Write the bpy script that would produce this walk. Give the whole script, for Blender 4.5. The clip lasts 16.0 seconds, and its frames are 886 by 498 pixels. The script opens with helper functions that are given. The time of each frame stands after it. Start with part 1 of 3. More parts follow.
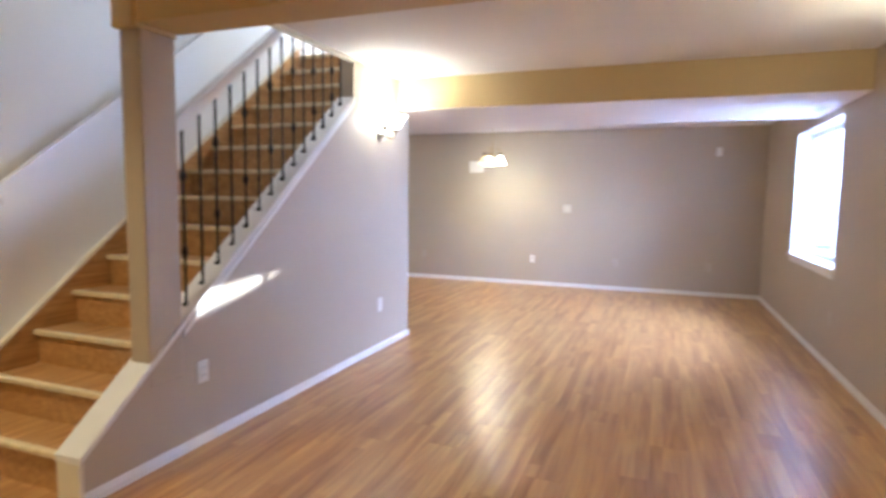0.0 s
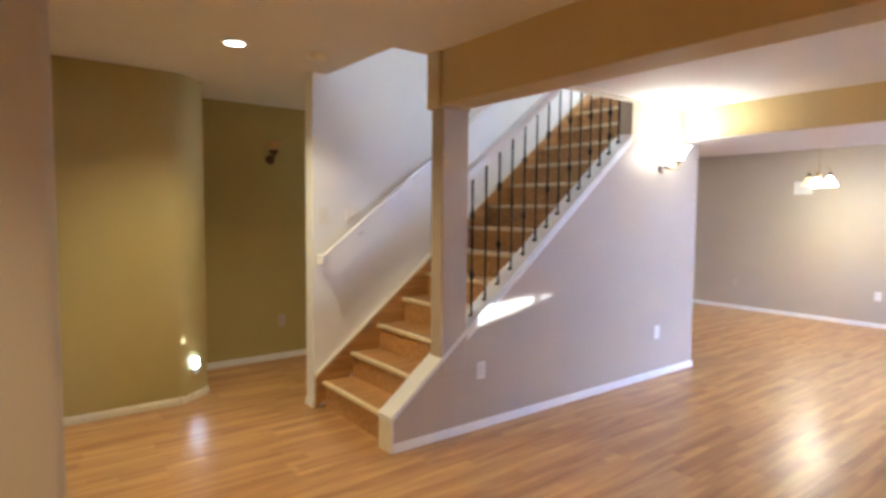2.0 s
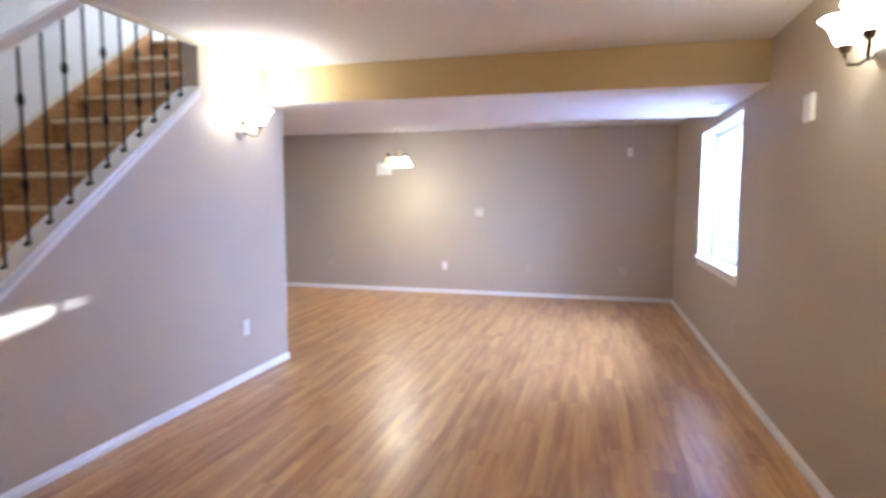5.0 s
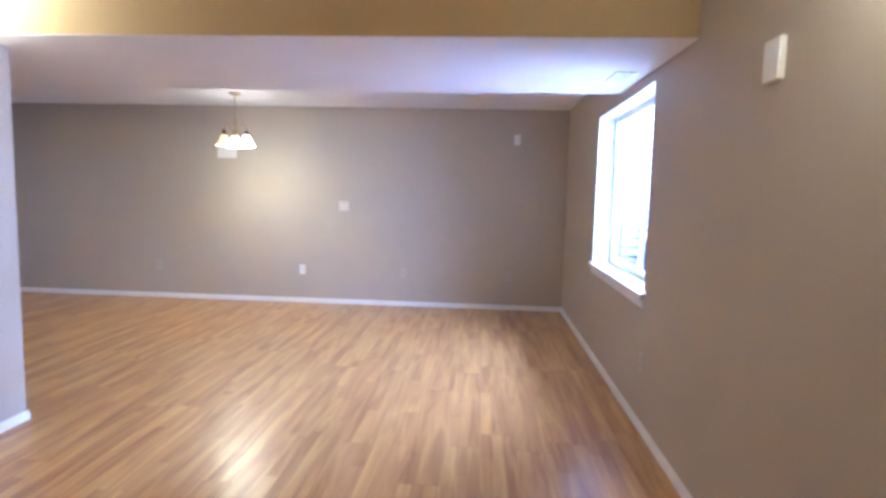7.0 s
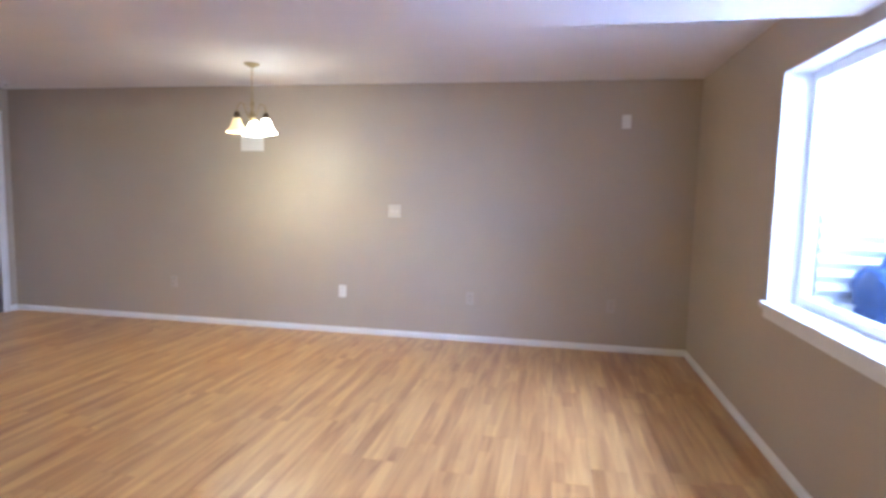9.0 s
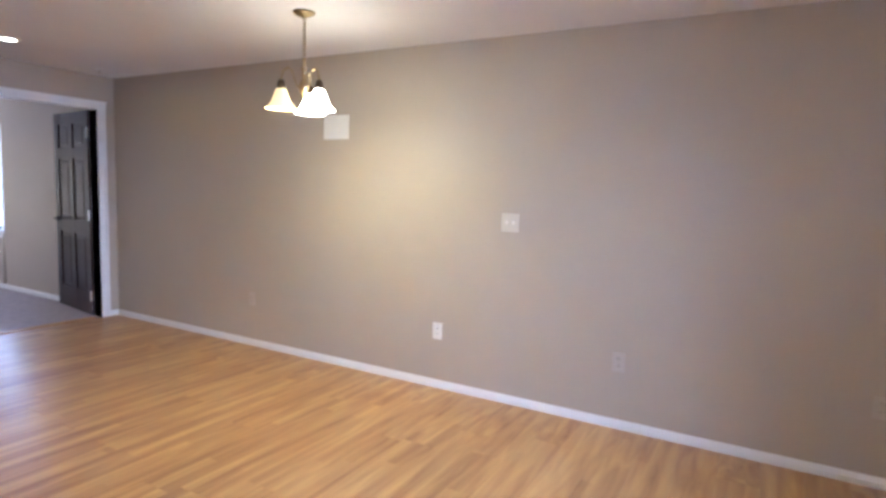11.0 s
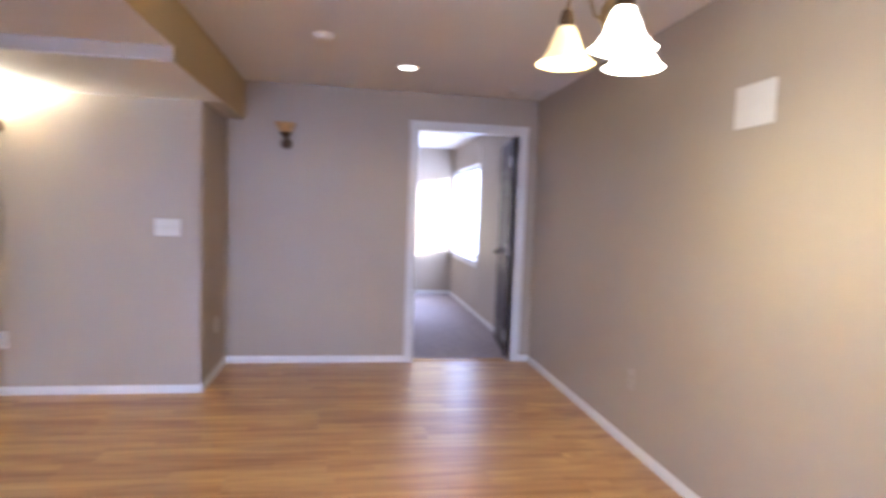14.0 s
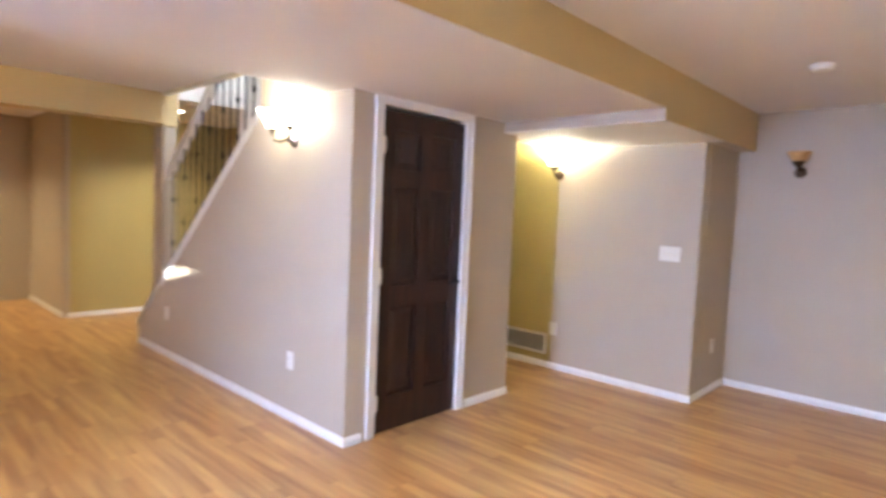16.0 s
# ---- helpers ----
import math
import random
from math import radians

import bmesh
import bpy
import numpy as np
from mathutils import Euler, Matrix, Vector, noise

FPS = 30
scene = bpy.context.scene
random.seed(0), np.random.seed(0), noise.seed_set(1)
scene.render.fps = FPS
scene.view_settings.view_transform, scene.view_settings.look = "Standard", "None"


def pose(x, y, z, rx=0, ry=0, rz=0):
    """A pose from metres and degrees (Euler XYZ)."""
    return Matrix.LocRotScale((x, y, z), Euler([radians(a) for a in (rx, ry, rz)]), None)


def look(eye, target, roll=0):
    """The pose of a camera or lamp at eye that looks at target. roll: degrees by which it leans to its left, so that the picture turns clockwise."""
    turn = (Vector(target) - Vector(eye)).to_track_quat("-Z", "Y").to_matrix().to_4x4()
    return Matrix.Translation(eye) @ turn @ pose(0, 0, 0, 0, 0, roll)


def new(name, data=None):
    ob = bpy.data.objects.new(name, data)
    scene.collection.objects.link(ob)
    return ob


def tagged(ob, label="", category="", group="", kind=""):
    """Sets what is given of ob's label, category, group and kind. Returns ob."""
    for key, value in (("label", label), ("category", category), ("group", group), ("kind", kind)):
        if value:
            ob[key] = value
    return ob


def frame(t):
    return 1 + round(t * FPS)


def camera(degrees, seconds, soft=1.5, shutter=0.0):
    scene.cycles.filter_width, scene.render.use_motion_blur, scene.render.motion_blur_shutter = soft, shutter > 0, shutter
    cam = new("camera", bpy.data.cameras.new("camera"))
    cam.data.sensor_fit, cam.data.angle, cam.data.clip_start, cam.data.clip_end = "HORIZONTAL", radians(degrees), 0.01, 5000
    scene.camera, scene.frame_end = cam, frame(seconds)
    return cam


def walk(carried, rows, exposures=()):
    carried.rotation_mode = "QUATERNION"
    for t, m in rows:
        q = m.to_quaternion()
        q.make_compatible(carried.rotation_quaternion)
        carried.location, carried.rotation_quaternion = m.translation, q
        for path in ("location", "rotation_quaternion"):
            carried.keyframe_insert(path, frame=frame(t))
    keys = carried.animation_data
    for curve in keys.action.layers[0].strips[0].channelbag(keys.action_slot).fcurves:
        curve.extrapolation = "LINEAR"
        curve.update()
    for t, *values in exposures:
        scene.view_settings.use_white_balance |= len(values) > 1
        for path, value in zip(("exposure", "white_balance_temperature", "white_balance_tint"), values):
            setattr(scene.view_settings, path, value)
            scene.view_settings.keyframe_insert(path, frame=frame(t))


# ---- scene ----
cam = camera(75.7, 16.0, soft=3.2, shutter=0.5)
PATH = [
    (0, (2.222, -4.956, 1.328), (1.52, -3.092, 1.146), 0.8),
    (0.5, (2.412, -5.017, 1.375), (1.4, -3.304, 1.172), 1.1),
    (1, (2.549, -5.113, 1.39), (1.361, -3.515, 1.202), 0.9),
    (1.5, (2.721, -5.094, 1.431), (1.304, -3.693, 1.269), 0.9),
    (2, (2.799, -5.108, 1.437), (1.214, -3.896, 1.306), 0.5),
    (2.5, (2.829, -5.14, 1.43), (1.179, -4.016, 1.322), 0.2),
    (3, (2.783, -5.065, 1.429), (1.161, -3.9, 1.33), -0.0),
    (3.5, (2.612, -5.021, 1.38), (1.219, -3.588, 1.303), -0.6),
    (4, (2.538, -4.845, 1.323), (1.461, -3.162, 1.248), -1.0),
    (4.5, (2.514, -4.556, 1.38), (1.7, -2.734, 1.243), -0.1),
    (5, (2.486, -4.294, 1.351), (1.985, -2.366, 1.18), 0.2),
    (7.5, (2.603, -2.652, 1.357), (2.47, -0.665, 1.164), 1.4),
    (8, (2.535, -2.285, 1.327), (2.34, -0.303, 1.14), 1.4),
    (8.5, (2.481, -1.846, 1.315), (2.235, 0.13, 1.13), 1.6),
    (9, (2.379, -1.404, 1.346), (2.005, 0.552, 1.154), 1.3),
    (11.5, (2.299, 0.719, 1.372), (1.157, 2.347, 1.155), 2.3),
    (12, (2.181, 1.05, 1.331), (0.874, 2.545, 1.098), 2.5),
    (12.5, (2.05, 1.367, 1.327), (0.619, 2.743, 1.08), 2.8),
    (13, (1.945, 1.711, 1.304), (0.316, 2.849, 1.075), 2.3),
    (13.5, (1.767, 1.918, 1.29), (-0.039, 2.76, 1.112), 2.1),
    (14, (1.64, 2.095, 1.322), (-0.33, 2.415, 1.193), 2.1),
    (14.5, (1.645, 2.229, 1.328), (-0.323, 1.885, 1.237), 1.8),
    (15, (1.765, 2.354, 1.438), (-0.065, 1.556, 1.321), 2.1),
    (15.5, (1.948, 2.372, 1.423), (0.248, 1.325, 1.306), 2.4),
    (16, (2.02, 2.639, 1.421), (0.566, 1.272, 1.285), 2.4),
]
EXPOSURE = [(0, 1.85, 5150, 4), (2.5, 1.9, 5350, 5), (5, 1.76, 5080, 7), (7.5, 1.63, 4850, 5), (9, 1.52, 5150, 4), (12.5, 1.55, 5400, 5), (14.5, 1.58, 5650, 11), (16, 1.98, 5750, 4)]
walk(cam, [(t, look(eye, target, roll)) for t, eye, target, roll in PATH], EXPOSURE)

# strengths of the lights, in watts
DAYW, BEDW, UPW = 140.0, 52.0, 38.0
SCW, SCA, CHW, DLW = 1.5, 40.0, 3.9, 26.0
SHADE_E = 9.0
WARM2 = (1.0, 0.92, 0.82)
WARM3 = (1.0, 0.86, 0.56)
SOFB = 1.21

# ---- world, sun and daylight ----
world = bpy.data.worlds.new("world")
scene.world = world
world.use_nodes = True
wn = world.node_tree
sky = wn.nodes.new("ShaderNodeTexSky")
sky.sky_type, sky.sun_disc = "NISHITA", False
SUN_DIR = Vector((-0.78, -0.676, -0.156)).normalized()
sky.sun_elevation, sky.sun_rotation = math.asin(-SUN_DIR.z), math.atan2(-SUN_DIR.x, -SUN_DIR.y)
wn.links.new(sky.outputs[0], wn.nodes["Background"].inputs[0])
wn.nodes["Background"].inputs[1].default_value = 0.15


def lamp(name, kind, m, watts, colour, size=0.1, size_y=0.1):
    data = bpy.data.lights.new(name, kind)
    data.energy, data.color = watts, colour
    if kind == "AREA":
        data.shape, data.size, data.size_y = "RECTANGLE", size, size_y
    elif kind == "POINT":
        data.shadow_soft_size = size
    ob = new(name, data)
    ob.matrix_world = m
    return ob


sun = lamp("sun", "SUN", look((0, 0, 0), SUN_DIR), 5.0, (1.0, 0.95, 0.88))
sun.data.angle = radians(0.5)
DAY = (0.54, 0.62, 1.0)
WARM = (1.0, 0.81, 0.43)
lamp("window_daylight", "AREA", look((4.6, 1.15, 1.8), (3.25, 1.15, 1.05)), DAYW, DAY, 1.5, 1.0)
lamp("bedroom_daylight", "AREA", look((-6.65, 3.91, 1.36), (-6.65, 3.0, 1.36)), BEDW, DAY, 2.3, 1.6)
# unseen lamp added over the stairs; no upstairs window is built to give daylight
lamp("upstairs_daylight_stand_in", "AREA", look((-0.55, 1.6, 4.4), (-0.6, -2.5, 2.6)), UPW, (0.96, 0.95, 1.0), 0.9, 1.1)


# ---- materials ----
def material(name, colour, rough=0.5, metal=0.0, vary=0.08, scale=3.0, bump=0.0, bump_scale=200.0, coat=0.0):
    m = bpy.data.materials.new(name)
    m.use_nodes = True
    n, l = m.node_tree.nodes, m.node_tree.links
    b = n["Principled BSDF"]
    b.inputs["Roughness"].default_value, b.inputs["Metallic"].default_value = rough, metal
    b.inputs["Coat Weight"].default_value = coat
    tc = n.new("ShaderNodeTexCoord")
    big = n.new("ShaderNodeTexNoise")
    big.inputs["Scale"].default_value, big.inputs["Detail"].default_value = scale, 6
    l.new(tc.outputs["Object"], big.inputs["Vector"])
    ramp = n.new("ShaderNodeValToRGB")
    ramp.color_ramp.elements[0].position, ramp.color_ramp.elements[1].position = 0.3, 0.7
    ramp.color_ramp.elements[0].color = (*[c * (1 - vary) for c in colour], 1)
    ramp.color_ramp.elements[1].color = (*[min(1, c * (1 + vary)) for c in colour], 1)
    l.new(big.outputs["Fac"], ramp.inputs[0])
    l.new(ramp.outputs[0], b.inputs["Base Color"])
    if bump:
        fine = n.new("ShaderNodeTexNoise")
        fine.inputs["Scale"].default_value, fine.inputs["Detail"].default_value = bump_scale, 3
        l.new(tc.outputs["Object"], fine.inputs["Vector"])
        bm_ = n.new("ShaderNodeBump")
        bm_.inputs["Strength"].default_value, bm_.inputs["Distance"].default_value = bump, 0.002
        l.new(fine.outputs["Fac"], bm_.inputs["Height"])
        l.new(bm_.outputs[0], b.inputs["Normal"])
    return m


def glowing(name, colour, strength, base=(0.8, 0.75, 0.65)):
    m = material(name, base, 0.35, vary=0.04, scale=20)
    b = m.node_tree.nodes["Principled BSDF"]
    b.inputs["Emission Color"].default_value, b.inputs["Emission Strength"].default_value = (*colour, 1), strength
    return m


def wood(name, dark, light, rough, strip=0.0, stretch=(14, 1.2, 14), coat=0.0):
    """Wood with its grain along local y; strip: width of the staves of a laminate plank."""
    m = bpy.data.materials.new(name)
    m.use_nodes = True
    n, l = m.node_tree.nodes, m.node_tree.links
    b = n["Principled BSDF"]
    b.inputs["Roughness"].default_value = rough
    b.inputs["Coat Weight"].default_value, b.inputs["Coat Roughness"].default_value = coat, 0.27
    tc, info = n.new("ShaderNodeTexCoord"), n.new("ShaderNodeObjectInfo")

    def calc(op, a, c=None):
        k = n.new("ShaderNodeMath")
        k.operation = op
        for i, v in enumerate((a, c)):
            if isinstance(v, (int, float)):
                k.inputs[i].default_value = v
            elif v is not None:
                l.new(v, k.inputs[i])
        return k.outputs[0]

    shift = n.new("ShaderNodeVectorMath")
    shift.operation = "ADD"
    jump = n.new("ShaderNodeCombineXYZ")
    far = calc("MULTIPLY", info.outputs["Random"], 37.0)
    l.new(far, jump.inputs[0]), l.new(far, jump.inputs[1])
    l.new(tc.outputs["Object"], shift.inputs[0]), l.new(jump.outputs[0], shift.inputs[1])
    mp = n.new("ShaderNodeMapping")
    mp.inputs["Scale"].default_value = stretch
    l.new(shift.outputs[0], mp.inputs["Vector"])
    grain = n.new("ShaderNodeTexNoise")
    grain.inputs["Scale"].default_value, grain.inputs["Detail"].default_value = 2.2, 8
    grain.inputs["Distortion"].default_value = 0.6
    l.new(mp.outputs[0], grain.inputs["Vector"])
    value = grain.outputs["Fac"]
    if strip:
        sep = n.new("ShaderNodeSeparateXYZ")
        l.new(tc.outputs["Object"], sep.inputs[0])
        col = calc("FLOOR", calc("DIVIDE", sep.outputs[0], strip))
        lead = calc("MULTIPLY", calc("ADD", col, far), 0.371)
        row = calc("FLOOR", calc("ADD", calc("DIVIDE", sep.outputs[1], 1.285), lead))
        key = n.new("ShaderNodeCombineXYZ")
        l.new(col, key.inputs[0]), l.new(row, key.inputs[1]), l.new(far, key.inputs[2])
        white = n.new("ShaderNodeTexWhiteNoise")
        l.new(key.outputs[0], white.inputs["Vector"])
        value = calc("ADD", calc("MULTIPLY", grain.outputs["Fac"], 0.8), calc("MULTIPLY", white.outputs["Value"], 0.2))
    ramp = n.new("ShaderNodeValToRGB")
    e = ramp.color_ramp.elements
    e[0].position, e[1].position = 0.25, 0.75
    e[0].color, e[1].color = (*dark, 1), (*light, 1)
    l.new(value, ramp.inputs[0])
    l.new(ramp.outputs[0], b.inputs["Base Color"])
    bump = n.new("ShaderNodeBump")
    bump.inputs["Strength"].default_value, bump.inputs["Distance"].default_value = 0.08, 0.001
    l.new(grain.outputs["Fac"], bump.inputs["Height"])
    l.new(bump.outputs[0], b.inputs["Normal"])
    return m


WALL = material("greige_wall_paint", (0.46, 0.382, 0.28), 0.5, vary=0.03, scale=1.2, bump=0.12, bump_scale=160)
TAN = material("tan_beam_paint", (0.56, 0.42, 0.2), 0.5, vary=0.03, scale=1.2, bump=0.12, bump_scale=160)
IVORY = material("aged_ivory_plastic", (0.62, 0.57, 0.45), 0.4, vary=0.03, scale=30)
GREEN = material("olive_tan_wall_paint", (0.43, 0.345, 0.125), 0.5, vary=0.03, scale=1.2, bump=0.12, bump_scale=160)
CEILING = material("white_ceiling_paint", (0.78, 0.74, 0.71), 0.8, vary=0.02, scale=2, bump=0.35, bump_scale=110)
WHITE = material("white_wall_paint", (0.8, 0.79, 0.76), 0.5, vary=0.02, scale=1.5, bump=0.1, bump_scale=160)
TRIM = material("white_gloss_trim", (0.8, 0.78, 0.74), 0.3, vary=0.03, scale=8)
CREAM = material("cream_trim_paint", (0.74, 0.68, 0.52), 0.35, vary=0.03, scale=8)
PLASTIC = material("ivory_plastic", (0.78, 0.75, 0.68), 0.35, vary=0.02, scale=30)
TANP = material("tan_plastic", (0.5, 0.43, 0.34), 0.4, vary=0.02, scale=30)
SLOT = material("dark_slot", (0.05, 0.045, 0.04), 0.6)
LAMINATE = wood("maple_laminate", (0.29, 0.122, 0.036), (0.64, 0.37, 0.13), 0.34, 0.0635, stretch=(9, 0.7, 9), coat=0.32)
TREAD = wood("stair_laminate", (0.32, 0.148, 0.045), (0.6, 0.345, 0.12), 0.35, 0.0)
DOORWOOD = wood("dark_stained_wood", (0.004, 0.0015, 0.0008), (0.04, 0.0105, 0.0035), 0.5, stretch=(16, 16, 1.3))
IRON = material("black_iron", (0.02, 0.018, 0.016), 0.45, 0.6, 0.2, 30)
BRONZE = material("aged_bronze", (0.1, 0.065, 0.035), 0.4, 0.8, 0.2, 25)
BRASS = material("antique_brass", (0.42, 0.32, 0.17), 0.3, 1.0, 0.15, 25)
NICKEL = material("satin_nickel", (0.6, 0.57, 0.52), 0.3, 1.0, 0.08, 25)
NOSING = material("brass_nosing", (0.75, 0.62, 0.36), 0.35, 0.2, 0.1, 20)
CARPET = material("mauve_grey_carpet", (0.42, 0.36, 0.35), 0.95, vary=0.12, scale=14, bump=0.9, bump_scale=380)
VINYL = material("white_vinyl", (0.82, 0.83, 0.84), 0.35, vary=0.02, scale=9)
STEEL = material("white_galvanised_steel", (0.78, 0.8, 0.82), 0.45, 0.0, 0.06, 6)
GRAVEL = material("pale_gravel", (0.45, 0.43, 0.4), 0.9, vary=0.3, scale=40, bump=1.0, bump_scale=60)
NAVY = material("dark_blue_plastic", (0.05, 0.1, 0.26), 0.5, vary=0.2, scale=12)
GROUND = material("dry_lawn", (0.12, 0.13, 0.06), 0.95, vary=0.3, scale=5, bump=0.8, bump_scale=60)
SHADE_LIT = glowing("lit_frosted_glass", (1.0, 0.88, 0.66), SHADE_E)
SHADE_SOFT = glowing("lit_amber_glass", (1.0, 0.72, 0.3), SHADE_E * 0.045, (0.75, 0.55, 0.28))
SHADE_OFF = material("unlit_amber_glass", (0.6, 0.36, 0.14), 0.3, vary=0.15, scale=20)
# emission for the block that stands in for the olive wall's sun patch
PATCH_GLOW = glowing("sun_patch_glow", (0.72, 0.84, 1.0), SHADE_E * 0.8)
BULB = glowing("downlight_lens", (1.0, 0.9, 0.75), SHADE_E * 0.6)
GLASS = bpy.data.materials.new("window_glass")
GLASS.use_nodes = True
gb = GLASS.node_tree.nodes["Principled BSDF"]
gb.inputs["Transmission Weight"].default_value, gb.inputs["Roughness"].default_value = 1.0, 0.0
gb.inputs["IOR"].default_value = 1.05


# ---- mesh helpers ----
def link(name, bm, mat, parent=None, label="", smooth=False):
    me = bpy.data.meshes.new(name)
    bmesh.ops.recalc_face_normals(bm, faces=bm.faces)
    bm.to_mesh(me)
    bm.free()
    me.materials.append(mat)
    if smooth:
        for p in me.polygons:
            p.use_smooth = True
        me.set_sharp_from_angle(angle=radians(40))
    ob = new(name, me)
    if parent is not None:
        ob.parent = parent
    if label:
        ob["label"] = label
    return ob


def part(name, bm, mat, parent, label="", smooth=False):
    return link(name, bm, mat, parent, label, smooth)


def thing(name, m, label, category, group=""):
    ob = new(name)
    ob.empty_display_size = 0.05
    ob.matrix_world = m
    return tagged(ob, label, category, group)


def box(lo, hi, bevel=0.0, bm=None, segments=2):
    one = bmesh.new()
    bmesh.ops.create_cube(one, size=1)
    for v in one.verts:
        v.co = Vector([lo[i] + (hi[i] - lo[i]) * (v.co[i] + 0.5) for i in range(3)])
    if bevel:
        bmesh.ops.bevel(one, geom=one.edges[:], offset=bevel, segments=segments, affect="EDGES", profile=0.5)
    if bm is None:
        return one
    tmp = bpy.data.meshes.new("tmp")
    one.to_mesh(tmp)
    one.free()
    bm.from_mesh(tmp)
    bpy.data.meshes.remove(tmp)
    return bm


def prism(points, axis, a, b, bm=None):
    """An outline (pairs in the two other axes, in order) drawn out along axis from a to b."""
    bm = bm or bmesh.new()
    order = {"x": (1, 2, 0), "y": (0, 2, 1), "z": (0, 1, 2)}[axis]
    rings = []
    for d in (a, b):
        ring = []
        for p in points:
            c = [0, 0, 0]
            c[order[0]], c[order[1]], c[order[2]] = p[0], p[1], d
            ring.append(bm.verts.new(c))
        rings.append(ring)
    bm.faces.new(rings[0][::-1])
    bm.faces.new(rings[1])
    n = len(points)
    for i in range(n):
        bm.faces.new((rings[0][i], rings[0][(i + 1) % n], rings[1][(i + 1) % n], rings[1][i]))
    return bm


def lathe(profile, steps=20, bm=None, at=(0, 0, 0), wave=0.0):
    """A turned body from (radius, height) pairs about z."""
    bm = bm or bmesh.new()
    rings = []
    top = max(p[0] for p in profile)
    for r, z in profile:
        ring = []
        for k in range(steps):
            a = 2 * math.pi * k / steps
            q = r * (1 + wave * math.cos(6 * a) * (r / top) ** 4)
            ring.append(bm.verts.new((at[0] + q * math.cos(a), at[1] + q * math.sin(a), at[2] + z)))
        rings.append(ring)
    for r0, r1 in zip(rings, rings[1:]):
        for k in range(steps):
            bm.faces.new((r0[k], r0[(k + 1) % steps], r1[(k + 1) % steps], r1[k]))
    for ring in (rings[0], rings[-1]):
        if (ring[0].co - ring[steps // 2].co).length > 1e-4 and profile[0] != profile[-1]:
            bm.faces.new(ring)
    return bm


def tube(points, radius, steps=8, bm=None):
    bm = bm or bmesh.new()
    pts = [Vector(p) for p in points]
    rings = []
    for i, p in enumerate(pts):
        d = (pts[min(i + 1, len(pts) - 1)] - pts[max(i - 1, 0)]).normalized()
        side = d.cross(Vector((0.13, 0.21, 1) if abs(d.z) < 0.9 else (1, 0.1, 0))).normalized()
        up = side.cross(d)
        rings.append([bm.verts.new(p + radius * (math.cos(a) * side + math.sin(a) * up)) for a in [2 * math.pi * k / steps for k in range(steps)]])
    for r0, r1 in zip(rings, rings[1:]):
        for k in range(steps):
            bm.faces.new((r0[k], r0[(k + 1) % steps], r1[(k + 1) % steps], r1[k]))
    bm.faces.new(rings[0]), bm.faces.new(rings[-1])
    return bm


def structure(name, bm, mat, label, category="wall", smooth=False):
    return tagged(link(name, bm, mat, smooth=smooth), label, category, kind="structure")


# ---- plan ----
XR, YB, XD = 3.548, 3.712, -3.282          # window wall, long back wall, bedroom door wall
XA, YA = -2.50, 1.08                    # alcove and hall wall, its corner
CEIL, SOFF = 2.335, 2.088
CEILF, CEILM = 2.41, 2.365               # ceilings before the beam and between the beams
YN = -6.6                               # wall behind the walk
XW = -1.01                              # stairwell's white wall
WIN = (0.385, 1.957, 0.787, 2.025)         # window: y, y, z, z
RISE, RUN, NOSE = 0.187, 0.230, -3.312
YCOL = (-2.975, -2.772)
YS = -0.25                              # front of the dropped soffit


def rail_height(y):
    return 0.205 + 0.815 * (y + 3.308)


# floor under the planks, ceilings
floor = structure("floor", box((XD - 0.06, YN, -0.12), (XR + 0.1, YB + 0.1, -0.012)), LAMINATE, "honey maple strip laminate floor with a soft sheen", "floor")
structure("carpet_floor", box((-7.45, 0.6, -0.12), (XD - 0.06, YB + 0.1, -0.004)), CARPET, "mauve grey cut-pile carpet in the bedroom", "carpet")
structure("threshold", box((XD - 0.1, 2.62, -0.01), (XD - 0.03, 3.5, 0.006), 0.002), TREAD, "dark wooden threshold strip under the doorway", "threshold")
structure("ceiling", box((0.0, YN, CEILF), (XR + 0.1, YCOL[0], CEIL + 0.25)), CEILING, "white textured basement ceiling", "ceiling")
structure("ceiling_hall", box((XA - 0.1, YN, CEILF), (0.0, -3.25, CEIL + 0.25)), CEILING, "white textured ceiling before the stairs", "ceiling")
structure("ceiling_hallway", box((XA - 0.1, -3.25, CEILF), (XW - 0.12, -0.12, CEIL + 0.25)), CEILING, "white ceiling of the narrow hallway", "ceiling")
structure("ceiling_middle", box((-0.012, YCOL[1], CEILM), (XR + 0.1, YS, CEIL + 0.25)), CEILING, "white textured ceiling between two beams", "ceiling")
structure("ceiling_back", box((XD - 0.12, SOFB, CEIL), (XR + 0.1, YB + 0.1, CEIL + 0.25)), CEILING, "white textured ceiling over the dining end", "ceiling")
structure("ceiling_bedroom", box((-7.45, 0.6, CEIL), (XD - 0.12, YB + 0.1, CEIL + 0.1)), CEILING, "white bedroom ceiling", "ceiling")
structure("ceiling_over_opening", box((-0.14, -3.25, CEILF), (0.0, YCOL[0], CEIL + 0.25)), CEILING, "white ceiling beside the column", "ceiling")

